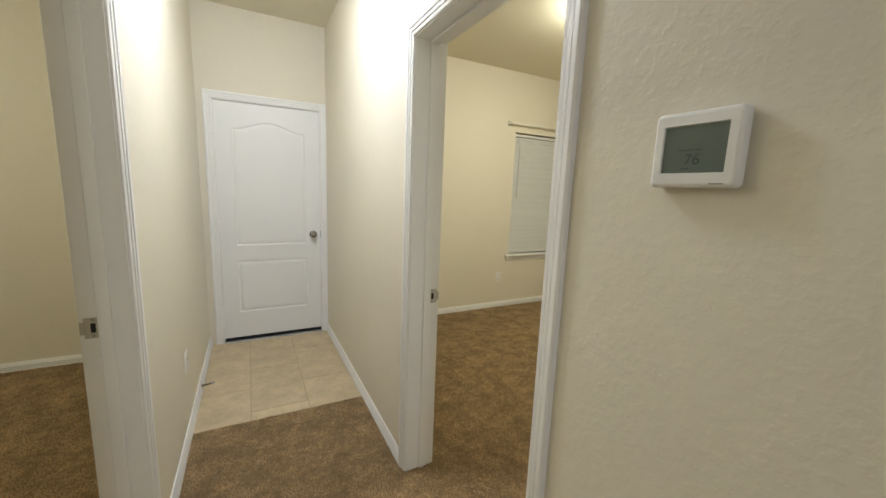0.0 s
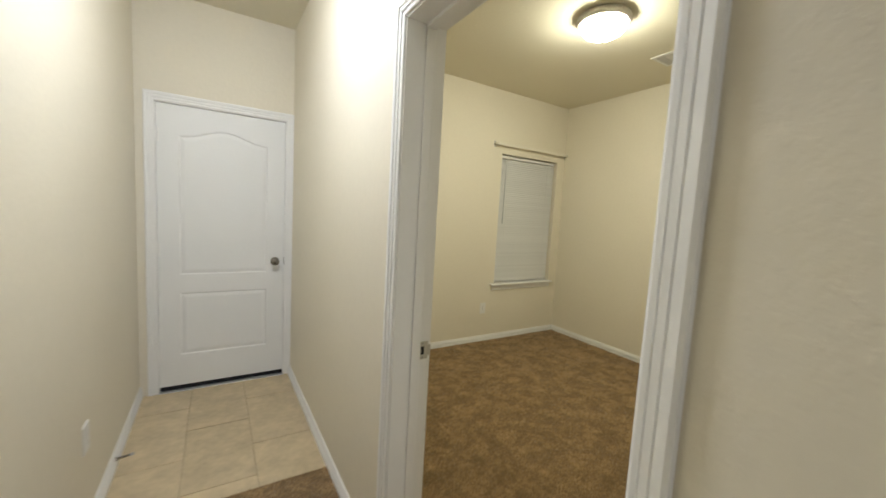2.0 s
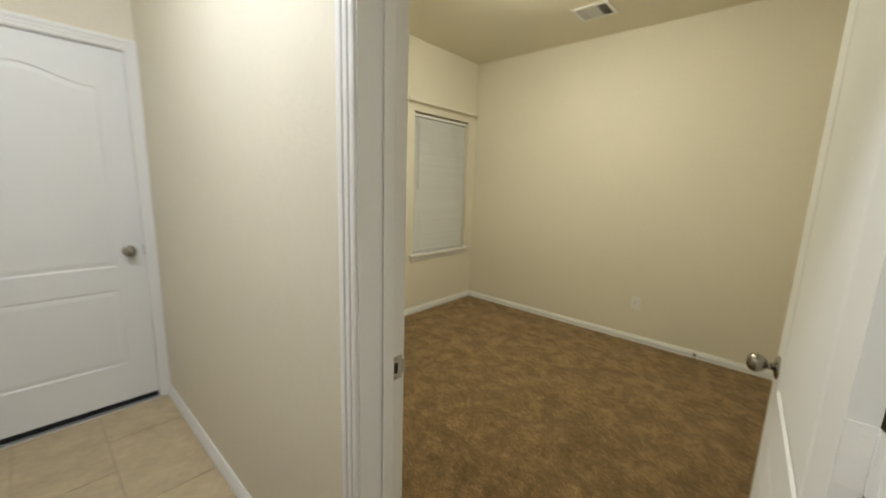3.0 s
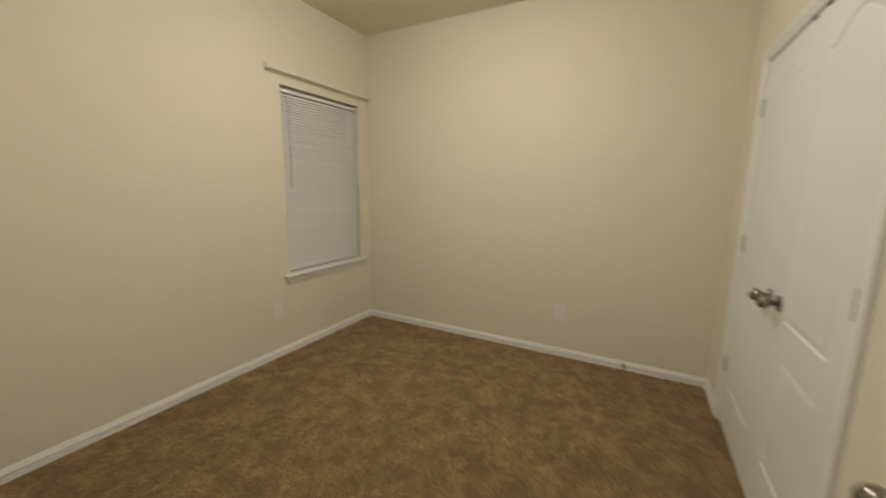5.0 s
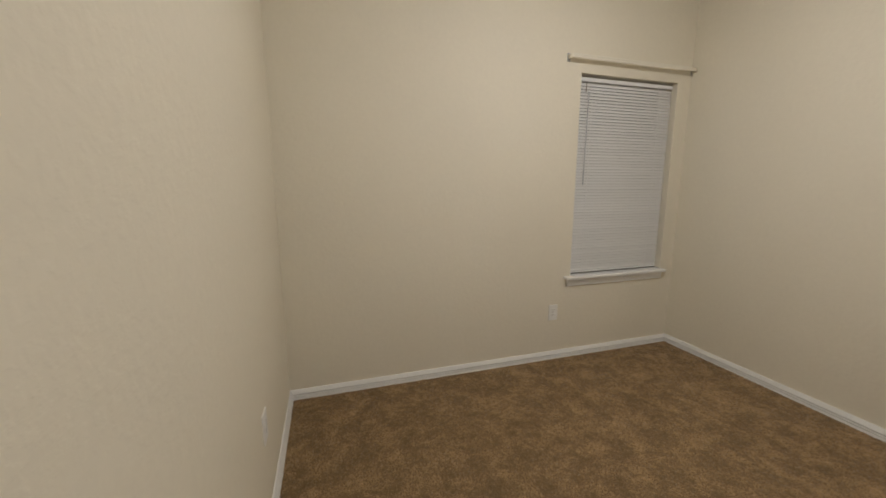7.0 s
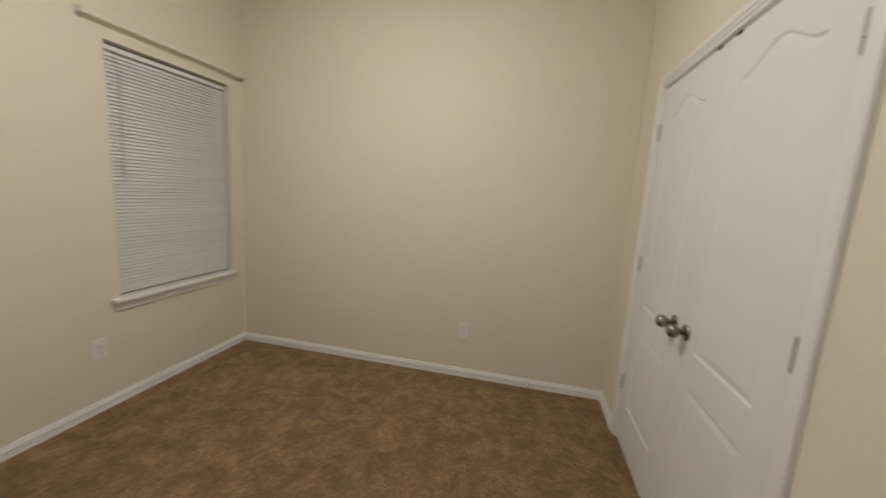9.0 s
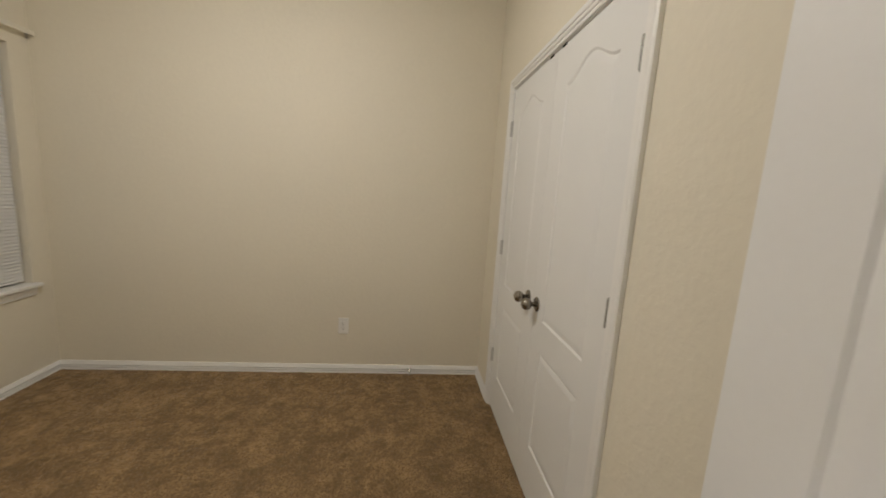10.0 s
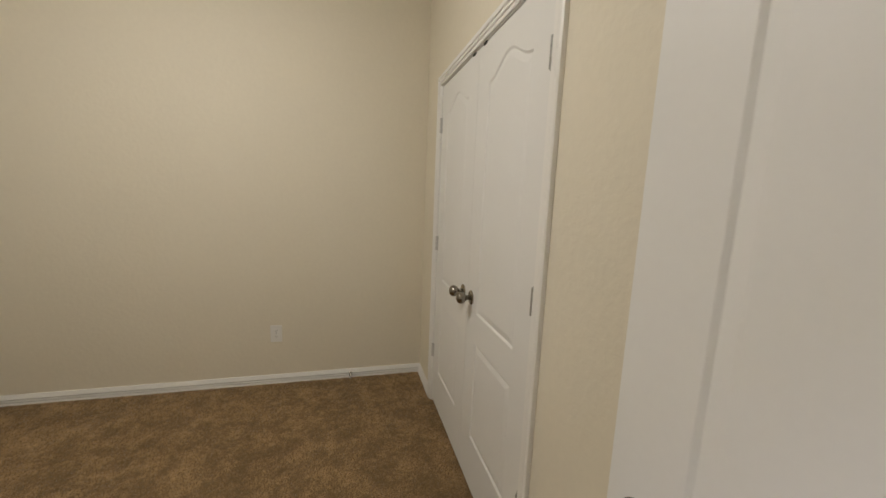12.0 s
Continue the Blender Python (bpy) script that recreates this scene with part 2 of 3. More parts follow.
wall("wall_front_room", [(FX0, HX0, HY0 - T, HY0, 0, CEIL), (HX1, FX1, HY0 - T, HY0, 0, CEIL), (FX0 - T, FX0, FY0, HY0, 0, CEIL), (FX1, FX1 + T, FY0, HY0, 0, CEIL),
                         (FX0 - T, FX1 + T, FY0 - T, FY0, 0, CEIL)], "plain cream walls of an unseen front room added behind the hall")
wall("wall_side_room_west", [(LX0 - T, LX0, LY0 - T, RY1, 0, CEIL)], "plain cream wall of the room across the hall")
wall("wall_side_room_south", [(LX0, LX1, LY0 - T, LY0, 0, CEIL)], "plain cream wall of the room across the hall")

tagged(part("ceiling", boxed(LX0 - T, RX1 + T, FY0 - T, N1, CEIL, CEIL + 0.12), M_ceil), "cream textured ceiling over hall and rooms", "ceiling", kind="structure")
tagged(part("floor", boxed(LX0 - T, RX1 + T, FY0 - T, N1 + 0.3, -0.15, -0.022), M_slab), "concrete slab under the floor coverings", "floor", kind="structure")


# baseboards: each straight run its own piece
def baseboard(start, along, normal, length, m0, m1):
    tagged(part("baseboard", run(BASE, start, along, normal, length, m0, m1), M_trim), "white painted moulded baseboard along the wall", "baseboard", kind="structure")


CW = 0.057
X, Y, NX, NY = (1, 0, 0), (0, 1, 0), (-1, 0, 0), (0, -1, 0)
baseboard((RX0, RY1, 0), X, NY, RX1 - RX0, 1, 1)
baseboard((RX1, RY0, 0), Y, NX, RY1 - RY0, 1, 1)
baseboard((CX1 + CW, RY0, 0), X, Y, RX1 - CX1 - CW, 0, 1)
baseboard((RX0, RY0, 0), X, Y, CX0 - CW - RX0, 1, 0)
baseboard((RX0, DY1 + CW, 0), Y, X, RY1 - DY1 - CW, 0, 1)
baseboard((HX1, DY1 + CW, 0), Y, NX, RY1 - DY1 - CW, 0, 0)
baseboard((HX0, WDY1 + CW, 0), Y, X, RY1 - WDY1 - CW, 0, 0)
baseboard((HX1, HY0, 0), Y, NX, DY0 - CW - HY0, 0, 0)
baseboard((HX0, HY0, 0), Y, X, DY0 - CW - HY0, 0, 0)
baseboard((LX0, RY1, 0), X, NY, LX1 - LX0, 1, 1)
baseboard((LX0, LY0, 0), Y, X, RY1 - LY0, 1, 1)
baseboard((LX1, WDY1 + CW, 0), Y, NX, RY1 - WDY1 - CW, 0, 1)


# ---- door hardware and leaves ----
def knob(parent, m, label="satin nickel egg-shaped door knob"):
    """Knob along local +z from the door face."""
    k = part("knob", lathe([(0.0, 0.004), (0.011, 0.004), (0.0105, 0.022), (0.012, 0.026), (0.018, 0.030), (0.024, 0.037), (0.0272, 0.046), (0.0268, 0.054),
                            (0.0235, 0.062), (0.017, 0.068), (0.008, 0.0715), (0.0, 0.072)], 28, m), M_nickel, parent, label, smooth=True)
    part("rose", lathe([(0.0, 0.0), (0.033, 0.0), (0.033, 0.003), (0.030, 0.006), (0.020, 0.009), (0.013, 0.0105), (0.0, 0.0105)], 32, m), M_nickel, k, smooth=True)
    return k


def hinge(parent, x, y, z, sign, material, face):
    """Butt hinge: knuckle of three barrels with a pin, at (x, y), from z up; face: the way the leaves show; sign: the leaf's side."""
    bm = bmesh.new()
    for i in range(3):
        b = lathe([(0, z + 0.001 + i * 0.0297), (0.0068, z + 0.001 + i * 0.0297), (0.0068, z + 0.0285 + i * 0.0297), (0, z + 0.0285 + i * 0.0297)], 14)
        b.transform(Matrix.Translation((x, y, 0)))
        me = bpy.data.meshes.new("tmp")
        b.to_mesh(me)
        b.free()
        bm.from_mesh(me)
        bpy.data.meshes.remove(me)
    box(bm, min(x, x + sign * 0.016), max(x, x + sign * 0.016), y - face * 0.0065 - 0.001, y - face * 0.0065 + 0.001, z, z + 0.089)
    return part("hinge", bm, material, parent, "butt hinge knuckle")


GROOVE = [(0.0, 0.0), (0.002, 0.0008), (0.008, 0.0050), (0.010, 0.0054), (0.032, 0.0014), (0.038, 0.0010)]


def offset_loop(pts, d):
    out = []
    k = len(pts)
    for i in range(k):
        p0, p1, p2 = Vector(pts[i - 1]), Vector(pts[i]), Vector(pts[(i + 1) % k])
        e1, e2 = (p1 - p0).normalized(), (p2 - p1).normalized()
        n1, n2 = Vector((-e1.y, e1.x)), Vector((-e2.y, e2.x))
        b = n1 + n2
        b = b / max(0.2, b.length_squared / 2)
        out.append(p1 + b * d)
    return out


def leaf_mesh(w, h, t, stile, zl0, zl1, zu0, zu1, rise, seg=24):
    """A moulded two-panel leaf with an arched upper panel, on both faces. Origin at the lower corner of the front face, which looks to -y."""
    bm = bmesh.new()
    x0, x1 = stile, w - stile
    arch = [(x1 + (x0 - x1) * i / seg, zu1 + rise * (0.5 - 0.5 * math.cos(2 * math.pi * i / seg)) ** 1.15) for i in range(seg + 1)]
    upper = [(x0, zu0), (x1, zu0)] + arch
    lower = [(x0, zl0), (x1, zl0), (x1, zl1), (x0, zl1)]
    for y, s in ((0.0, 1), (t, -1)):
        def V(p, d=0.0):
            return bm.verts.new((p[0], y + s * d, p[1]))

        def quad(a, b, c, d):
            bm.faces.new([V(p) for p in (a, b, c, d)])
        quad((0, 0), (x0, 0), (x0, h), (0, h))
        quad((x1, 0), (w, 0), (w, h), (x1, h))
        quad((x0, 0), (x1, 0), (x1, zl0), (x0, zl0))
        quad((x0, zl1), (x1, zl1), (x1, zu0), (x0, zu0))
        for a, b in zip(arch, arch[1:]):
            quad(a, (a[0], h), (b[0], h), b)
        for loop in (upper, lower):
            rings = [[V((min(max(p[0], x0 + o), x1 - o), p[1]), d) for p in (offset_loop(loop, o) if o else loop)] for o, d in GROOVE]
            k = len(loop)
            for ra, rb in zip(rings, rings[1:]):
                for i in range(k):
                    j = (i + 1) % k
                    bm.faces.new((ra[i], ra[j], rb[j], rb[i]))
            bm.faces.new(rings[-1])
    for a, b in (((0, 0), (w, 0)), ((w, 0), (w, h)), ((w, h), (0, h)), ((0, h), (0, 0))):
        bm.faces.new([bm.verts.new(p) for p in ((a[0], 0, a[1]), (b[0], 0, b[1]), (b[0], t, b[1]), (a[0], t, a[1]))])
    bmesh.ops.remove_doubles(bm, verts=bm.verts, dist=0.00005)
    return bm


def leaf(parent, w, h, t, z0, label=""):
    return part("leaf", leaf_mesh(w, h, t, 0.125, 0.275 - z0, 0.735 - z0, 0.868 - z0, 1.845 - z0, 0.065), M_door, parent, label)


# end door of the hall
end_door = thing("door_1", pose(0, RY1 + 0.012, 0), "closed white moulded two-panel door over a black sweep", "door", kind="structure")
lf = leaf(end_door, EX1 - EX0 - 0.004, 2.001, 0.044, 0.047)
lf.location = (EX0 + 0.002, 0, 0.047)
part("door_sweep", boxed(EX0 + 0.004, EX1 - 0.004, 0.003, 0.042, 0.014, 0.0465), M_black, end_door, "black rubber sweep under the door")
knob(end_door, pose(EX1 - 0.068, 0, 0.955, 90, 0, 0))
part("deadlatch", boxed(EX1 - 0.0035, EX1 - 0.0005, -0.008, 0.03, 0.925, 0.985), M_nickel, end_door, "nickel latch plate on the door edge")
for z in (0.235, 1.005, 1.79):
    hinge(end_door, EX0 + 0.002, -0.006, z, 1, M_trim, -1)

frame_end = thing("door_frame_1", pose(0, RY1, 0), "white door frame and casing at the hall's end", "door frame", kind="structure")
part("jamb", boxed(EX0 - J, EX0, -0.002, T, 0, EH), M_trim, frame_end)
part("jamb", boxed(EX1, EX1 + J, -0.002, T, 0, EH), M_trim, frame_end)
part("jamb", boxed(EX0 - J, EX1 + J, -0.002, T, EH, EH + J), M_trim, frame_end)
casing_legs((EX0 - 0.005, 0, 0), (1, 0, 0), (0, -1, 0), EX1 - EX0 + 0.010, EH + 0.005, frame_end)
part("threshold", boxed(EX0 - 0.002, EX1 + 0.002, -0.022, 0.10, -0.012, 0.015, bevel=0.002), M_alu, frame_end, "pale metal threshold strip")
# unseen panel, added so that the gaps round the door stay dark
tagged(part("wall_garage_back", boxed(-0.6, 1.2, N1 + 0.25, N1 + 0.30, -0.1, 2.4), M_dark), "unseen dark panel added beyond the closed hall door", "wall", kind="structure")


# side doorways: jambs, stops, casings both sides, strike plate
def side_frame(name, hall_x, room_x, far_y, strike_z, cut, label):
    """hall_x: face towards the hall; room_x: face towards the room."""
    f = thing(name, pose(0, 0, 0), label, "door frame", kind="structure")
    sx = 1 if room_x > hall_x else -1
    a, b = min(hall_x, room_x) - 0.001, max(hall_x, room_x) + 0.001
    part("jamb", boxed(a, b, DY0 - J, DY0, -0.01, DH), M_trim, f)
    part("jamb", boxed(a, b, far_y, far_y + J, -0.01, DH), M_trim, f)
    part("jamb", boxed(a, b, DY0 - J, far_y + J, DH, DH + J), M_trim, f)
    s1 = room_x - sx * 0.037
    s0 = s1 - sx * 0.036
    c, d = min(s0, s1), max(s0, s1)
    part("door_stop", boxed(c, d, DY0, DY0 + 0.0065, 0, DH - 0.011, bevel=0.003), M_trim, f)
    part("door_stop", boxed(c, d, far_y - 0.0065, far_y, 0, DH - 0.011, bevel=0.003), M_trim, f)
    part("door_stop", boxed(c, d, DY0, far_y, DH - 0.011, DH, bevel=0.002), M_trim, f)
    casing_legs((hall_x, DY0 - 0.005, 0), (0, 1, 0), (-sx, 0, 0), far_y - DY0 + 0.010, DH + 0.005, f)
    casing_legs((room_x, DY0 - 0.005, 0), (0, 1, 0), (sx, 0, 0), far_y - DY0 + 0.010, DH + 0.005, f, cut0=cut)
    # strike plate with its lip; the latch hole's shade is a dark block laid on it
    xc = room_x - sx * 0.026
    bm = boxed(xc - 0.022, xc + 0.022, far_y - 0.0018, far_y - 0.0002, strike_z - 0.033, strike_z + 0.033, bevel=0.0004)
    box(bm, min(room_x - sx * 0.004, room_x + sx * 0.006), max(room_x - sx * 0.004, room_x + sx * 0.006), far_y - 0.003, far_y - 0.0014, strike_z - 0.020, strike_z + 0.020)
    st = part("strike_plate", bm, M_strike, f, "metal strike plate with a latch hole")
    part("latch_hole", boxed(xc - 0.006, xc + 0.006, far_y - 0.0024, far_y - 0.0016, strike_z - 0.015, strike_z + 0.015), M_dark, st)
    for z in (strike_z - 0.026, strike_z + 0.026):
        part("screw", lathe([(0, 0), (0.004, 0), (0.003, 0.0012), (0, 0.0014)], 12, pose(xc, far_y - 0.0018, z, 90, 0, 0)), M_hinge, st)
    return f


side_frame("door_frame_2", HX1, RX0, DY1, 0.908, 0.028, "white door frame and fluted casing to the bedroom")
side_frame("door_frame_3", HX0, LX1, WDY1, 0.945, None, "white door frame and fluted casing to the other room")

# the bedroom door, swung open against the closet wall
ANG = 2.5
open_door = thing("door_2", pose(RX0 + 0.010, DY0 + 0.006, 0, 0, 0, ANG), "open white moulded two-panel bedroom door beside the wall", "door", kind="structure")
LW = 0.780
lf = leaf(open_door, LW, 2.015, 0.030, 0.03)
lf.matrix_local = pose(0.012 + LW, 0.046, 0.03, 0, 0, 180)
knob(open_door, pose(LW - 0.052, 0.046, 0.915, -90, 0, 0))
part("latch_plate", boxed(LW + 0.0122, LW + 0.0136, 0.016, 0.041, 0.887, 0.943), M_nickel, open_door)
for z in (0.235, 1.035, 1.79):
    bm = lathe([(0, 0), (0.0068, 0), (0.0068, 0.089), (0.004, 0.093), (0, 0.093)], 14, pose(0, 0.002, z))
    box(bm, 0.0098, 0.0118, 0.0175, 0.045, z, z + 0.089)
    box(bm, 0.003, 0.0110, 0.0150, 0.0172, z, z + 0.089)
    box(bm, 0.0020, 0.0040, 0.004, 0.0172, z, z + 0.089)
    box(bm, -0.046, -0.004, -0.0055, -0.0035, z, z + 0.089)
    hg = part("hinge", bm, M_trim, open_door, "white painted butt hinge")
    for k in range(3):
        part("screw", lathe([(0, 0), (0.0036, 0), (0.0026, 0.0003), (0, 0.0005)], 10, pose(0.0098, 0.026 + 0.012 * (k % 2), z + 0.015 + 0.03 * k, 0, -90, 0)), M_trim, hg)

# ---- closet ----
cf = thing("closet_frame", pose(0, RY0, 0), "white frame and casing round the closet doors", "door frame", kind="structure")
part("jamb", boxed(CX0 - J, CX0, -0.12, 0.001, 0, CH), M_trim, cf)
part("jamb", boxed(CX1, CX1 + J, -0.12, 0.001, 0, CH), M_trim, cf)
part("jamb", boxed(CX0 - J, CX1 + J, -0.12, 0.001, CH, CH + J), M_trim, cf)
casing_legs((CX0 - 0.004, 0, 0), (1, 0, 0), (0, 1, 0), CX1 - CX0 + 0.008, CH + 0.004, cf)

mid = (CX0 + CX1) / 2
lw = mid - CX0 - 0.0042
for i in (0, 1):
    cd = thing("closet_door", pose(0, RY0 - 0.003, 0), "closed white moulded two-panel closet door with nickel knob", "door", "pair of closet doors")
    xl = CX0 + 0.003 if i == 0 else mid + 0.0012
    lf = leaf(cd, lw, CH - 0.043, 0.035, 0.038)
    lf.matrix_local = pose(xl + lw, 0, 0.038, 0, 0, 180)
    knob(cd, pose(mid - 0.052 if i == 0 else mid + 0.068, 0, 0.925, -90, 0, 0))
    hx = CX0 + 0.001 if i == 0 else CX1 - 0.001
    for z in (0.33, 1.035, 1.745):
        hinge(cd, hx, 0.0075, z, 1 if i == 0 else -1, M_hinge if i == 0 else M_vent, 1)
    bx = mid - 0.085 if i == 0 else mid + 0.049
    part("ball_catch", boxed(bx, bx + 0.036, -0.026, 0.003, CH - 0.010, CH - 0.0005), M_black, cd, "dark ball catch on the door's top edge")

# ---- window ----
win = thing("window_1", pose(0, 0, 0), "recessed window behind closed blinds, with a white sill", "window", kind="structure")
part("window_sill", boxed(WX0 - 0.055, WX1 + 0.022, RY1 - 0.045, RY1 + 0.125, WZ0 - 0.020, WZ0 + 0.002, bevel=0.005), M_trim, win, "white painted window stool")
bm = run([(0, 0), (0.010, 0), (0.014, 0.012), (0.014, 0.040), (0.018, 0.046), (0.018, 0.0555), (0, 0.0555)], (WX0 - 0.032, RY1, WZ0 - 0.076), X, NY, WX1 - WX0 + 0.040)
part("apron", bm, M_trim, win)
fy = RY1 + 0.095
for d in ((WX0, WX0 + 0.04, WZ0, WZ1), (WX1 - 0.04, WX1, WZ0, WZ1), (WX0 + 0.04, WX1 - 0.04, WZ0, WZ0 + 0.04), (WX0 + 0.04, WX1 - 0.04, WZ1 - 0.04, WZ1), (WX0 + 0.04, WX1 - 0.04, 1.36, 1.40)):
    part("window_frame", boxed(d[0], d[1], fy, fy + 0.04, d[2], d[3]), M_white, win)
for z0, z1 in ((WZ0 + 0.04, 1.36), (1.40, WZ1 - 0.04)):
    p = part("pane", boxed(WX0 + 0.04, WX1 - 0.04, fy + 0.018, fy + 0.022, z0, z1), M_glass, win)
    p.visible_shadow = False

blind = thing("window_blind", pose((WX0 + WX1) / 2, RY1 + 0.045, 0), "closed white horizontal mini blind inside the window recess", "blind")
bw = WX1 - WX0 - 0.018
bx0, bx1 = -bw / 2 - 0.004, bw / 2 - 0.004
part("headrail", boxed(bx0, bx1, -0.014, 0.014, WZ1 - 0.042, WZ1 - 0.016, bevel=0.003), M_slat, blind)
part("bottom_rail", boxed(bx0, bx1, -0.011, 0.011, WZ0 + 0.014, WZ0 + 0.028, bevel=0.004), M_slat, blind)
sm = bmesh.new()
tilt, ring = radians(60), []
for side in (0, 1):
    for k in range(6):
        u = (-0.0125 + 0.005 * k) * (1 if side == 0 else -1)
        bow = 0.0032 * (1 - (u / 0.0125) ** 2) - 0.0007 * side
        ring.append((-(u * math.cos(tilt) + bow * math.sin(tilt)), -u * math.sin(tilt) + bow * math.cos(tilt)))
la = [sm.verts.new((bx0, y, z)) for y, z in ring]
lb = [sm.verts.new((bx1, y, z)) for y, z in ring]
for k in range(12):
    sm.faces.new((la[k], la[(k + 1) % 12], lb[(k + 1) % 12], lb[k]))
sm.faces.new(la)
sm.faces.new(lb[::-1])
slat_mesh = None
z = WZ0 + 0.043
while z < WZ1 - 0.050:
    if slat_mesh is None:
        ob = part("slat", sm, M_slat, blind)
        slat_mesh = ob.data
    else:
        ob = new("slat", slat_mesh)
        ob.parent = blind
    ob.matrix_local = pose(random.uniform(-0.0008, 0.0008), 0, z, random.uniform(-0.5, 0.5), 0, 0)
    z += 0.0212
for x in (bx0 + 0.12, bx1 - 0.12):
    part("ladder_cord", boxed(x - 0.0009, x + 0.0009, -0.0135, -0.0118, WZ0 + 0.028, WZ1 - 0.042), M_slat, blind)
wd = part("wand", lathe([(0, 1.34), (0.0042, 1.341), (0.0042, 1.44), (0.0032, 1.45), (0.0032, 1.985), (0, 1.99)], 6, pose(bx0 + 0.062, -0.022, 0, 0.0, 0.6, 0)), M_cord, blind, "clear grey tilt wand")
part("wand_hook", lathe([(0, 1.985), (0.003, 1.986), (0.0015, 2.05), (0, 2.052)], 8, pose(bx0 + 0.062, -0.019, 0)), M_nickel, blind)

rod = thing("curtain_rod", pose(3.368, RY1 - 0.045, 2.190), "bare cream flat curtain rod with curved wall returns above the window", "curtain rod")
rx = 0.555


def flat_rod(half, depth, height, turn=0.022, n=6):
    """A flat lock-seam rod bent back to the wall at both ends, swept along its plan."""
    plan = [(-half, depth)]
    for k in range(n + 1):
        a = radians(90 * k / n)
        plan.append((-half + turn - turn * math.cos(a), turn - turn * math.sin(a)))
    plan += [(-x, y) for x, y in reversed(plan)]
    t, h = 0.0045, height / 2
    sec = [(-t * 0.4, -h), (-t, -h * 0.75), (-t * 0.7, 0), (-t, h * 0.75), (-t * 0.4, h), (t, h * 0.9), (t, -h * 0.9)]
    bm = bmesh.new()
    rings = []
    for k, p in enumerate(plan):
        a, b = Vector(plan[max(k - 1, 0)]), Vector(plan[min(k + 1, len(plan) - 1)])
        d = (b - a).normalized()
        nrm = Vector((-d.y, d.x))
        rings.append([bm.verts.new((p[0] + nrm.x * u, p[1] + nrm.y * u, w)) for u, w in sec])
    for ra, rb in zip(rings, rings[1:]):
        for k in range(len(sec)):
            q = (k + 1) % len(sec)
            bm.faces.new((ra[k], ra[q], rb[q], rb[k]))
    bm.faces.new(rings[0])
    bm.faces.new(rings[-1][::-1])
    return bm


part("rod", flat_rod(rx, 0.041, 0.027), M_rod, rod)
part("sleeve", boxed(-0.03, rx - 0.03, -0.0062, -0.0048, -0.0145, 0.0145, bevel=0.0006), M_rod, rod)
for s in (-1, 1):
    part("bracket", boxed(s * (rx - 0.004) - 0.011, s * (rx - 0.004) + 0.011, 0.041, 0.045, -0.030, 0.024, bevel=0.001), M_tip, rod, "small metal wall bracket")


# ---- ceiling lamps ----
def ceiling_lamp(x, y, glow, label):
    t = thing("ceiling_lamp", pose(x, y, CEIL), label, "ceiling light", "flush ceiling lamps")
    part("rim", lathe([(0, 0), (0.150, 0), (0.163, -0.006), (0.171, -0.026), (0.169, -0.040), (0.160, -0.052), (0.151, -0.055), (0.145, -0.048), (0, -0.046)], 48), M_rim, t, "satin nickel rim", smooth=True)
    prof = [(0.147, -0.053)]
    for k in range(1, 11):
        a = radians(90 * k / 10)
        prof.append((0.147 * math.cos(a) if k < 10 else 0.0, -0.053 - 0.088 * math.sin(a)))
    part("glass_bowl", lathe(prof, 40), glow, t, "glowing frosted glass bowl", smooth=True)
    part("finial", lathe([(0, -0.128), (0.013, -0.1285), (0.012, -0.134), (0.006, -0.137), (0.005, -0.142), (0.008, -0.147), (0.007, -0.152), (0, -0.155)], 20, pose(0, 0, -0.012)), M_nickel, t, "nickel finial", smooth=True)
    return t


ceiling_lamp(2.44, 2.45, M_glow_room, "lit flush dome lamp with nickel rim on the bedroom ceiling")
ceiling_lamp(0.295, 2.24, M_glow_hall, "lit flush dome lamp with nickel rim on the hall ceiling")
# unseen lamp added behind the start; brightens the jambs that face it
ceiling_lamp(0.30, -2.70, M_glow_rear, "unseen dome lamp added in the front room as fill light")
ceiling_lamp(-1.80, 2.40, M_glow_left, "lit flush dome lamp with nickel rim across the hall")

# ---- ceiling vent ----
vent = thing("ceiling_vent", pose(3.39, 2.468, CEIL), "white metal air register with louvres on the ceiling", "vent")
vx, vy = 0.122, 0.138
bm = bmesh.new()
for d in ((-vx, vx, -vy, -vy + 0.024), (-vx, vx, vy - 0.024, vy), (-vx, -vx + 0.024, -vy + 0.024, vy - 0.024), (vx - 0.024, vx, -vy + 0.024, vy - 0.024)):
    box(bm, d[0], d[1], d[2], d[3], -0.007, 0.0)
part("frame", bm, M_white, vent)
# dark sheet in place of the shade behind the louvres
part("backing", boxed(-vx + 0.02, vx - 0.02, -vy + 0.02, vy - 0.02, -0.0008, 0.0), M_dark, vent)
part("damper_plate", boxed(-vx + 0.024, vx - 0.024, -0.045, 0.050, -0.006, -0.002), M_vent, vent)
for k in range(4):
    yk = -vy + 0.034 + k * 0.0165
    sl = part("louvre", boxed(-vx + 0.024, vx - 0.024, -0.0055, 0.0055, -0.0006, 0.0006), M_white, vent)
    sl.matrix_local = pose(0, yk, -0.0055, 38, 0, 0)
    sl = part("louvre", boxed(-vx + 0.024, vx - 0.024, -0.0075, 0.0075, -0.0006, 0.0006), M_vent, vent)
    sl.matrix_local = pose(0, -yk - 0.001, -0.0055, -22, 0, 0)


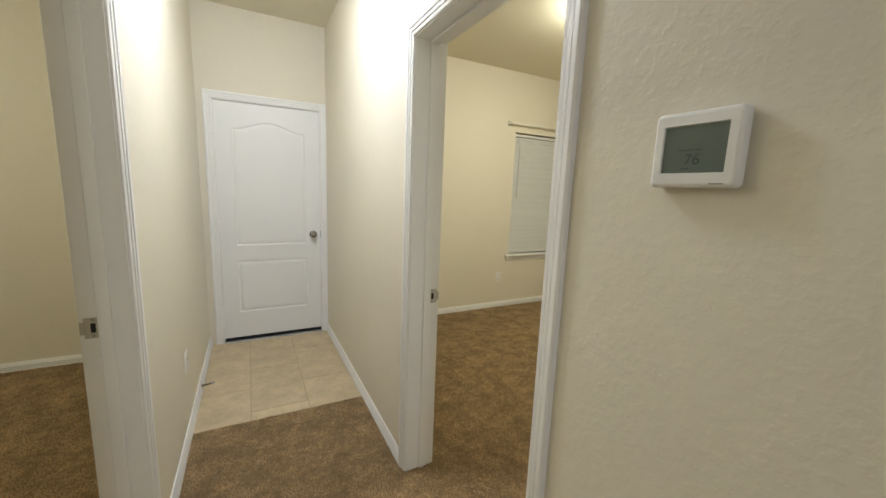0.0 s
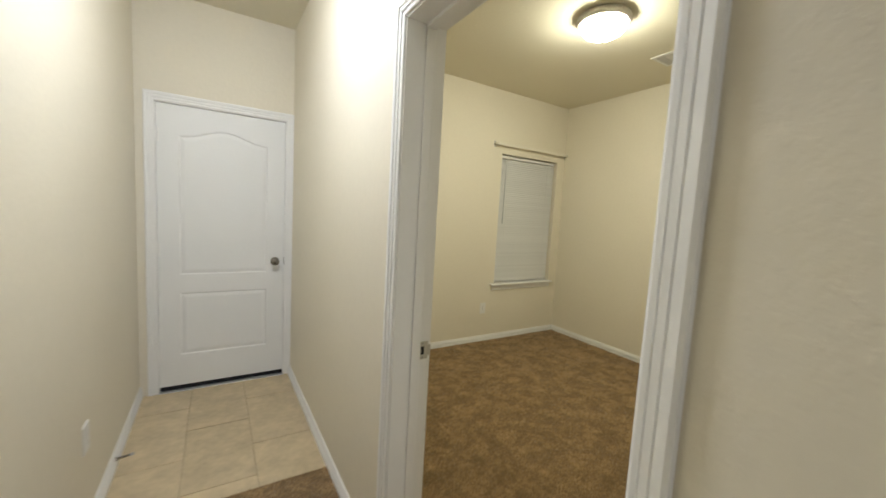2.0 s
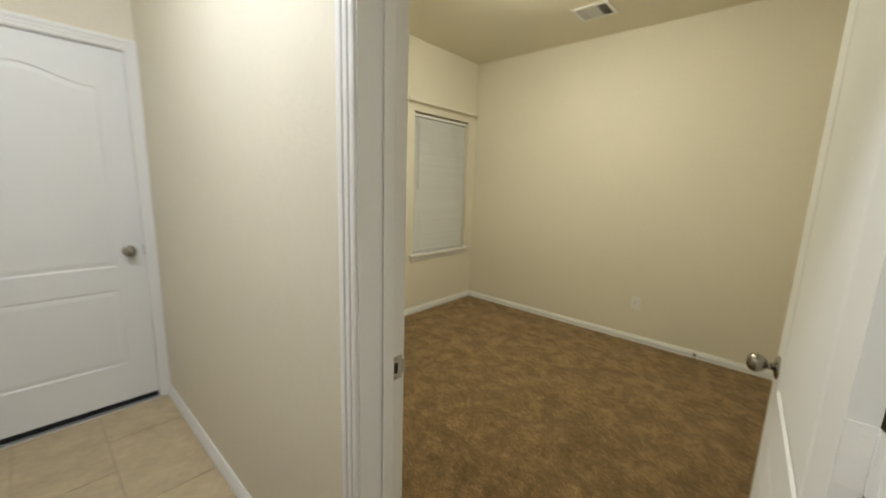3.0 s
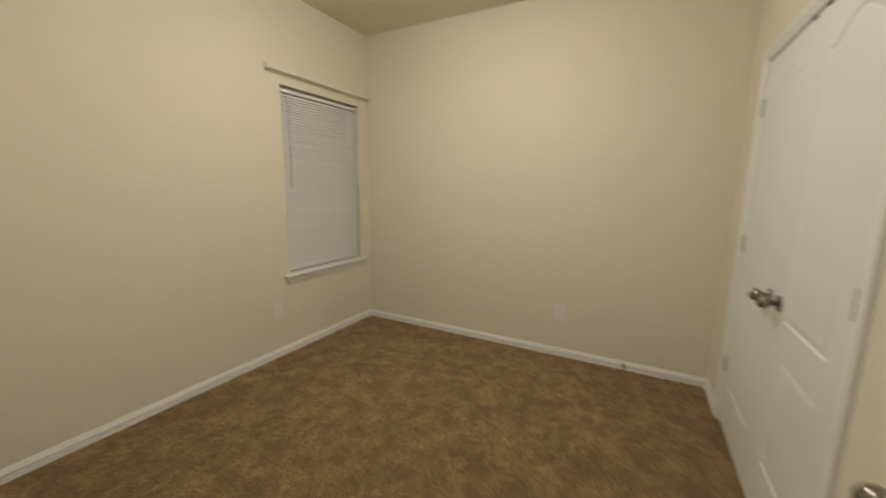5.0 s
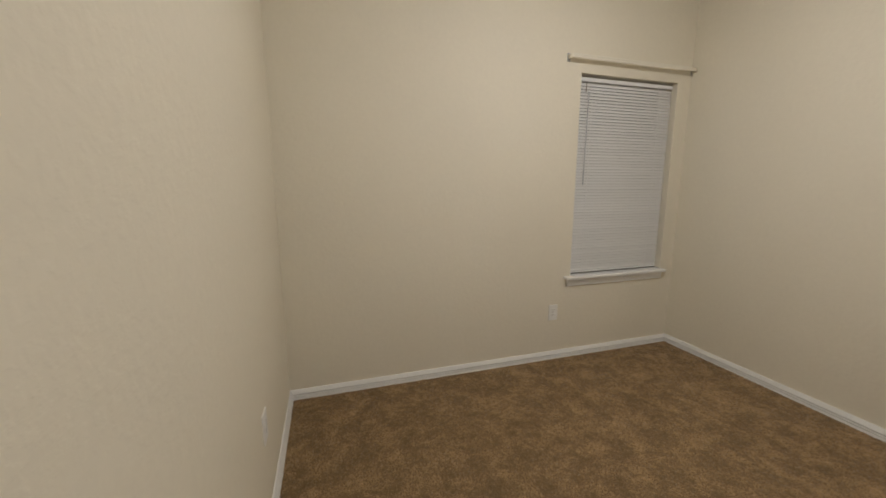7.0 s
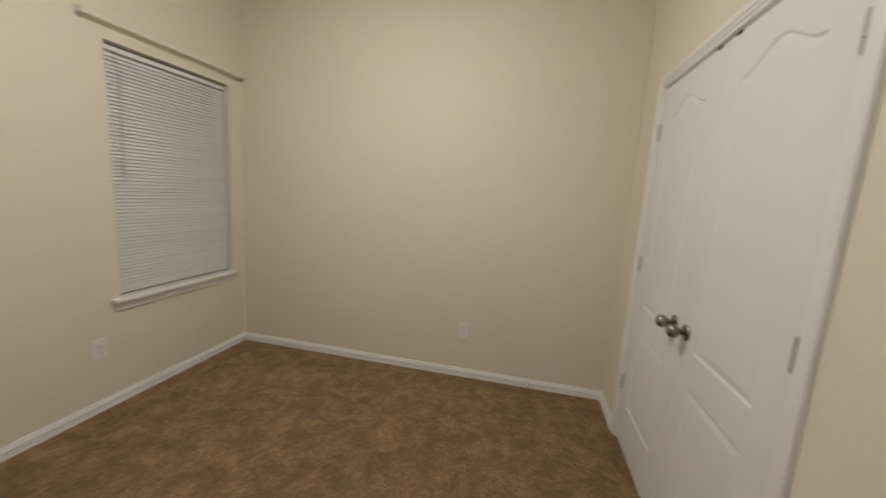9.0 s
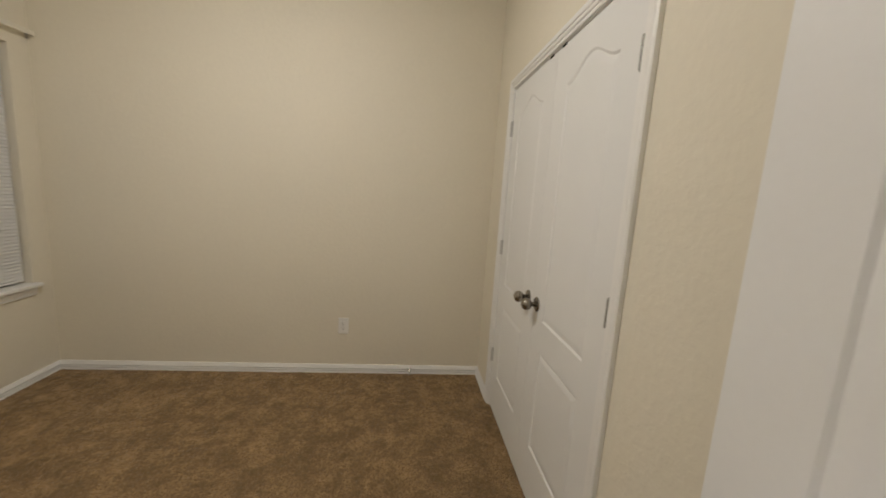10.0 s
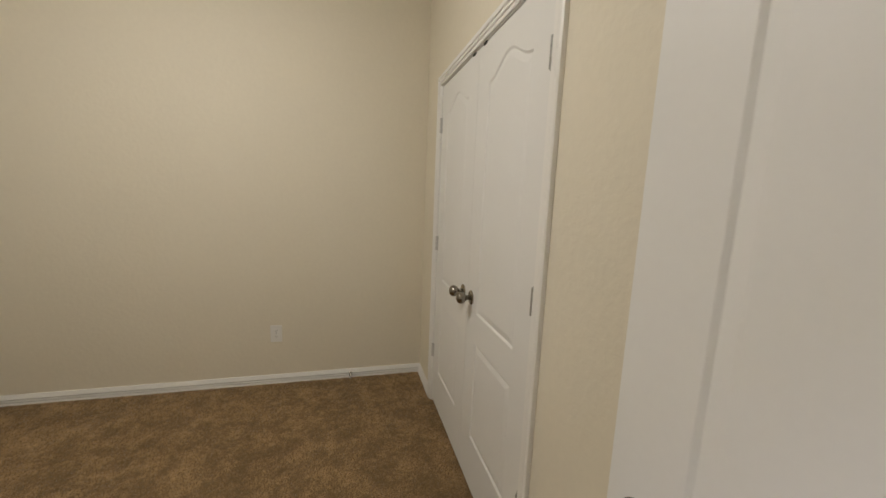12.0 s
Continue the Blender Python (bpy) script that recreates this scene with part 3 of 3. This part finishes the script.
# ---- wall plates ----
def wall_outlet(m, label):
    """Duplex outlet; local +y looks away from the wall, z up."""
    t = thing("outlet", m, label, "outlet", "wall outlets")
    part("plate", boxed(-0.0375, 0.0375, 0.0, 0.006, -0.0605, 0.0605, bevel=0.0022), M_plate, t)
    for z in (-0.0195, 0.0195):
        r = part("receptacle", boxed(-0.0165, 0.0165, 0.0055, 0.0078, z - 0.0135, z + 0.0135, bevel=0.001), M_plate, t)
        # slots are thin dark blocks, their inner shade given as colour
        for x in (-0.0063, 0.0063):
            part("slot", boxed(x - 0.0011, x + 0.0011, 0.0076, 0.0081, z - 0.001, z + 0.007), M_dark, r)
        part("slot", boxed(-0.0022, 0.0022, 0.0076, 0.0081, z - 0.009, z - 0.005), M_dark, r)
    part("screw", lathe([(0, 0), (0.0032, 0), (0.0022, 0.001), (0, 0.0012)], 12, pose(0, 0.006, 0, -90, 0, 0)), M_hinge, t)
    return t


wall_outlet(pose(RX1, 2.043, 0.381, 0, 0, 90), "white duplex outlet low on the plain bedroom wall")
wall_outlet(pose(2.793, RY1, 0.389, 0, 0, 180), "white duplex outlet below the window")
wall_outlet(pose(RX0, 3.10, 0.42, 0, 0, -90), "white duplex outlet low on the wall beside the doorway")
wall_outlet(pose(HX0, 2.726, 0.417, 0, 0, -90), "white duplex outlet low on the hall wall")


an = thing("wall_anchor", pose(HX1, 3.70, 1.50, 0, 0, 90), "small white screw anchor in the cream hall wall", "wall anchor")
part("collar", lathe([(0, 0), (0.0055, 0), (0.005, 0.0015), (0.0028, 0.002), (0.0026, 0.0008), (0, 0.0008)], 14, pose(0, 0, 0, -90, 0, 0)), M_white, an)
part("screw_head", lathe([(0, 0.0006), (0.0024, 0.0006), (0.002, 0.0022), (0, 0.0026)], 10, pose(0, 0, 0, -90, 0, 0)), M_hinge, an)


# ---- spring door stops on the baseboards ----
def spring_stop(m, label):
    t = thing("door_stopper", m, label, "door stop", "spring door stops")
    part("base", lathe([(0, 0), (0.011, 0), (0.011, 0.004), (0.007, 0.008), (0, 0.008)], 16), M_nickel, t)
    prof = [(0, 0.006)]
    for k in range(24):
        prof += [(0.0062, 0.008 + k * 0.0024), (0.0050, 0.0092 + k * 0.0024)]
    prof += [(0, 0.066)]
    part("spring", lathe(prof, 12), M_nickel, t, "coiled steel spring")
    part("tip", lathe([(0, 0.064), (0.0072, 0.064), (0.0078, 0.070), (0.0066, 0.078), (0, 0.079)], 14), M_tip, t, "grey rubber tip")
    return t


spring_stop(pose(RX1 - 0.013, 1.545, 0.052, 0, -90, 0), "small spring door stop on the bedroom baseboard")
spring_stop(pose(HX0 + 0.013, 3.16, 0.048, 0, 76, -12), "small spring door stop on the hall baseboard")

# ---- thermostat ----
th = thing("thermostat", pose(HX1, 0.7375, 1.482, 0, 0, 90), "white wall thermostat with a grey-green display", "thermostat")
tw, thh = 0.0650, 0.0585
part("back_plate", boxed(-tw + 0.004, tw - 0.004, 0.0, 0.008, -thh + 0.004, thh - 0.004, bevel=0.002), M_white, th)


def rounded(w, h, r, y, zc=0.0, n=6):
    pts = []
    for cx, cz, a0 in ((w - r, h - r, 0), (-w + r, h - r, 90), (-w + r, -h + r, 180), (w - r, -h + r, 270)):
        for k in range(n + 1):
            a = radians(a0 + 90 * k / n)
            pts.append((cx + r * math.cos(a), y, zc + cz + r * math.sin(a)))
    return pts


bm = bmesh.new()
rings = [[bm.verts.new(p) for p in rounded(*q)] for q in (
    (tw, thh, 0.008, 0.007), (tw, thh, 0.008, 0.0195), (tw - 0.0008, thh - 0.0008, 0.008, 0.0225), (tw - 0.0026, thh - 0.0026, 0.007, 0.0252), (tw - 0.006, thh - 0.006, 0.006, 0.0266),
    (0.0480, 0.0375, 0.002, 0.0270, 0.000), (0.0465, 0.0360, 0.0015, 0.0240, 0.000))]
for ra, rb in zip(rings, rings[1:]):
    for k in range(len(ra)):
        q = (k + 1) % len(ra)
        bm.faces.new((ra[k], ra[q], rb[q], rb[k]))
bm.faces.new(rings[0])
bm.faces.new(rings[-1])
part("body", bm, M_white, th)
part("screen", boxed(-0.0462, 0.0462, 0.0238, 0.0246, -0.0358, 0.0358), M_screen, th, "grey-green liquid crystal display")


def text_part(words, size, m, parent, label):
    cu = bpy.data.curves.new("text", "FONT")
    cu.body, cu.size, cu.align_x, cu.align_y = words, size, "CENTER", "CENTER"
    tmp = bpy.data.objects.new("text", cu)
    scene.collection.objects.link(tmp)
    bpy.context.view_layer.update()
    me = bpy.data.meshes.new_from_object(tmp.evaluated_get(bpy.context.evaluated_depsgraph_get()))
    bpy.data.objects.remove(tmp)
    me.transform(m)
    me.materials.clear()
    me.materials.append(M_ink)
    ob = new("digits", me)
    ob.parent = parent
    ob["label"] = label
    return ob


text_part("76", 0.024, pose(0.000, 0.02485, -0.016, 90, 0, 180), th, "dark temperature digits 76")
for x0, x1, z in ((-0.014, 0.022, -0.001), (0.002, 0.016, -0.0295)):
    part("readout_bar", boxed(x0, x1, 0.0246, 0.0249, z - 0.0008, z + 0.0008), M_ink, th)
part("label_bar", boxed(-0.050, -0.030, 0.0269, 0.0273, -0.0535, -0.0518), M_hinge, th)

# ---- floors ----
tiles = tagged(part("floor_tiles", boxed(HX0, HX1, TILE_Y, RY1 + 0.02, -0.022, TILE_Z - 0.003), M_grout), "beige ceramic tile floor with narrow grout at the hall's end", "tile floor", kind="structure")
GX = [HX0, 0.109, 0.443, HX1]
GY = [[TILE_Y, 3.066, 3.655, RY1 + 0.015], [TILE_Y, 2.77, 3.36, 3.94, RY1 + 0.015], [TILE_Y, 3.06, 3.64, RY1 + 0.015]]
for c in range(3):
    for y0, y1 in zip(GY[c], GY[c][1:]):
        g = 0.0022
        part("tile", boxed(GX[c] + (g if c else 0), GX[c + 1] - (g if c < 2 else 0), y0 + (g if y0 > TILE_Y else 0), y1 - g, -0.010, TILE_Z, bevel=0.0012), M_tile, tiles)


def carpet(name, rects, pitch, label):
    """Cut-pile carpet: a backing and one mesh of small leaning tufts."""
    bm = bmesh.new()
    for x0, x1, y0, y1 in rects:
        box(bm, x0, x1, y0, y1, -0.022, PILE - 0.005)
    ob = tagged(part(name, bm, M_carpet), label, "carpet", kind="structure")
    if not pitch:
        return ob
    rng = np.random.default_rng(7)
    cs = []
    for x0, x1, y0, y1 in rects:
        nx, ny = int((x1 - x0) / pitch), int((y1 - y0) / pitch)
        gx, gy = np.meshgrid((np.arange(nx) + 0.5) / nx * (x1 - x0) + x0, (np.arange(ny) + 0.5) / ny * (y1 - y0) + y0)
        cs.append(np.stack([gx.ravel(), gy.ravel()], 1))
    c = np.concatenate(cs)
    k = len(c)
    c = c + rng.uniform(-0.45, 0.45, (k, 2)) * pitch
    # the pile leans this way and that in patches
    fx = np.sin(c[:, 0] * 9.1 + 2.2 * np.sin(c[:, 1] * 6.3)) + np.sin(c[:, 1] * 13.7 + c[:, 0] * 5.0)
    fy = np.cos(c[:, 1] * 8.3 + 2.0 * np.sin(c[:, 0] * 7.1)) + np.sin(c[:, 0] * 12.1 - c[:, 1] * 4.0)
    lean = np.stack([fx, fy], 1) * 0.0005 + rng.normal(0, 0.0022, (k, 2))
    ang = rng.uniform(0, 2 * np.pi, k)
    r = pitch * rng.uniform(0.55, 0.85, k)
    h = PILE + rng.uniform(0.0005, 0.0048, k)
    v = np.zeros((k, 4, 3))
    for i in range(3):
        v[:, i, 0] = c[:, 0] + r * np.cos(ang + i * 2.0944)
        v[:, i, 1] = c[:, 1] + r * np.sin(ang + i * 2.0944)
        v[:, i, 2] = PILE - 0.0055
    v[:, 3, :2] = c + lean
    v[:, 3, 2] = h
    base = np.arange(k)[:, None] * 4
    tri = np.concatenate([base + np.array([a]) for a in ((0, 1, 3), (1, 2, 3), (2, 0, 3))], 1).reshape(-1, 3)
    me = bpy.data.meshes.new("pile")
    me.vertices.add(k * 4)
    me.vertices.foreach_set("co", v.ravel())
    me.loops.add(len(tri) * 3)
    me.loops.foreach_set("vertex_index", tri.ravel().astype(np.int32))
    me.polygons.add(len(tri))
    me.polygons.foreach_set("loop_start", np.arange(0, len(tri) * 3, 3, dtype=np.int32))
    me.update(calc_edges=True)
    me.validate()
    me.materials.append(M_pile)
    p = new("pile", me)
    p.parent = ob
    p["kind"] = "stuff"
    return ob


carpet("carpet_bedroom", [(RX0, RX1, RY0, RY1), (HX1 + 0.0, RX0, DY0, DY1), (CX0, CX1, S0, RY0)], 0.0068, "brown mottled cut-pile bedroom carpet")
carpet("carpet_hall", [(HX0, HX1, 0.30, TILE_Y), (LX1, HX0, DY0, WDY1)], 0.0068, "brown mottled cut-pile hall carpet up to the tiles")
carpet("carpet_hall_rear", [(HX0, HX1, HY0 - T, 0.30), (FX0, FX1, FY0, HY0 - T)], 0.0, "brown cut-pile carpet of the front room and hall")
carpet("carpet_side_room", [(LX0, LX1, LY0, RY1)], 0.0085, "brown mottled cut-pile carpet of the room across the hall")
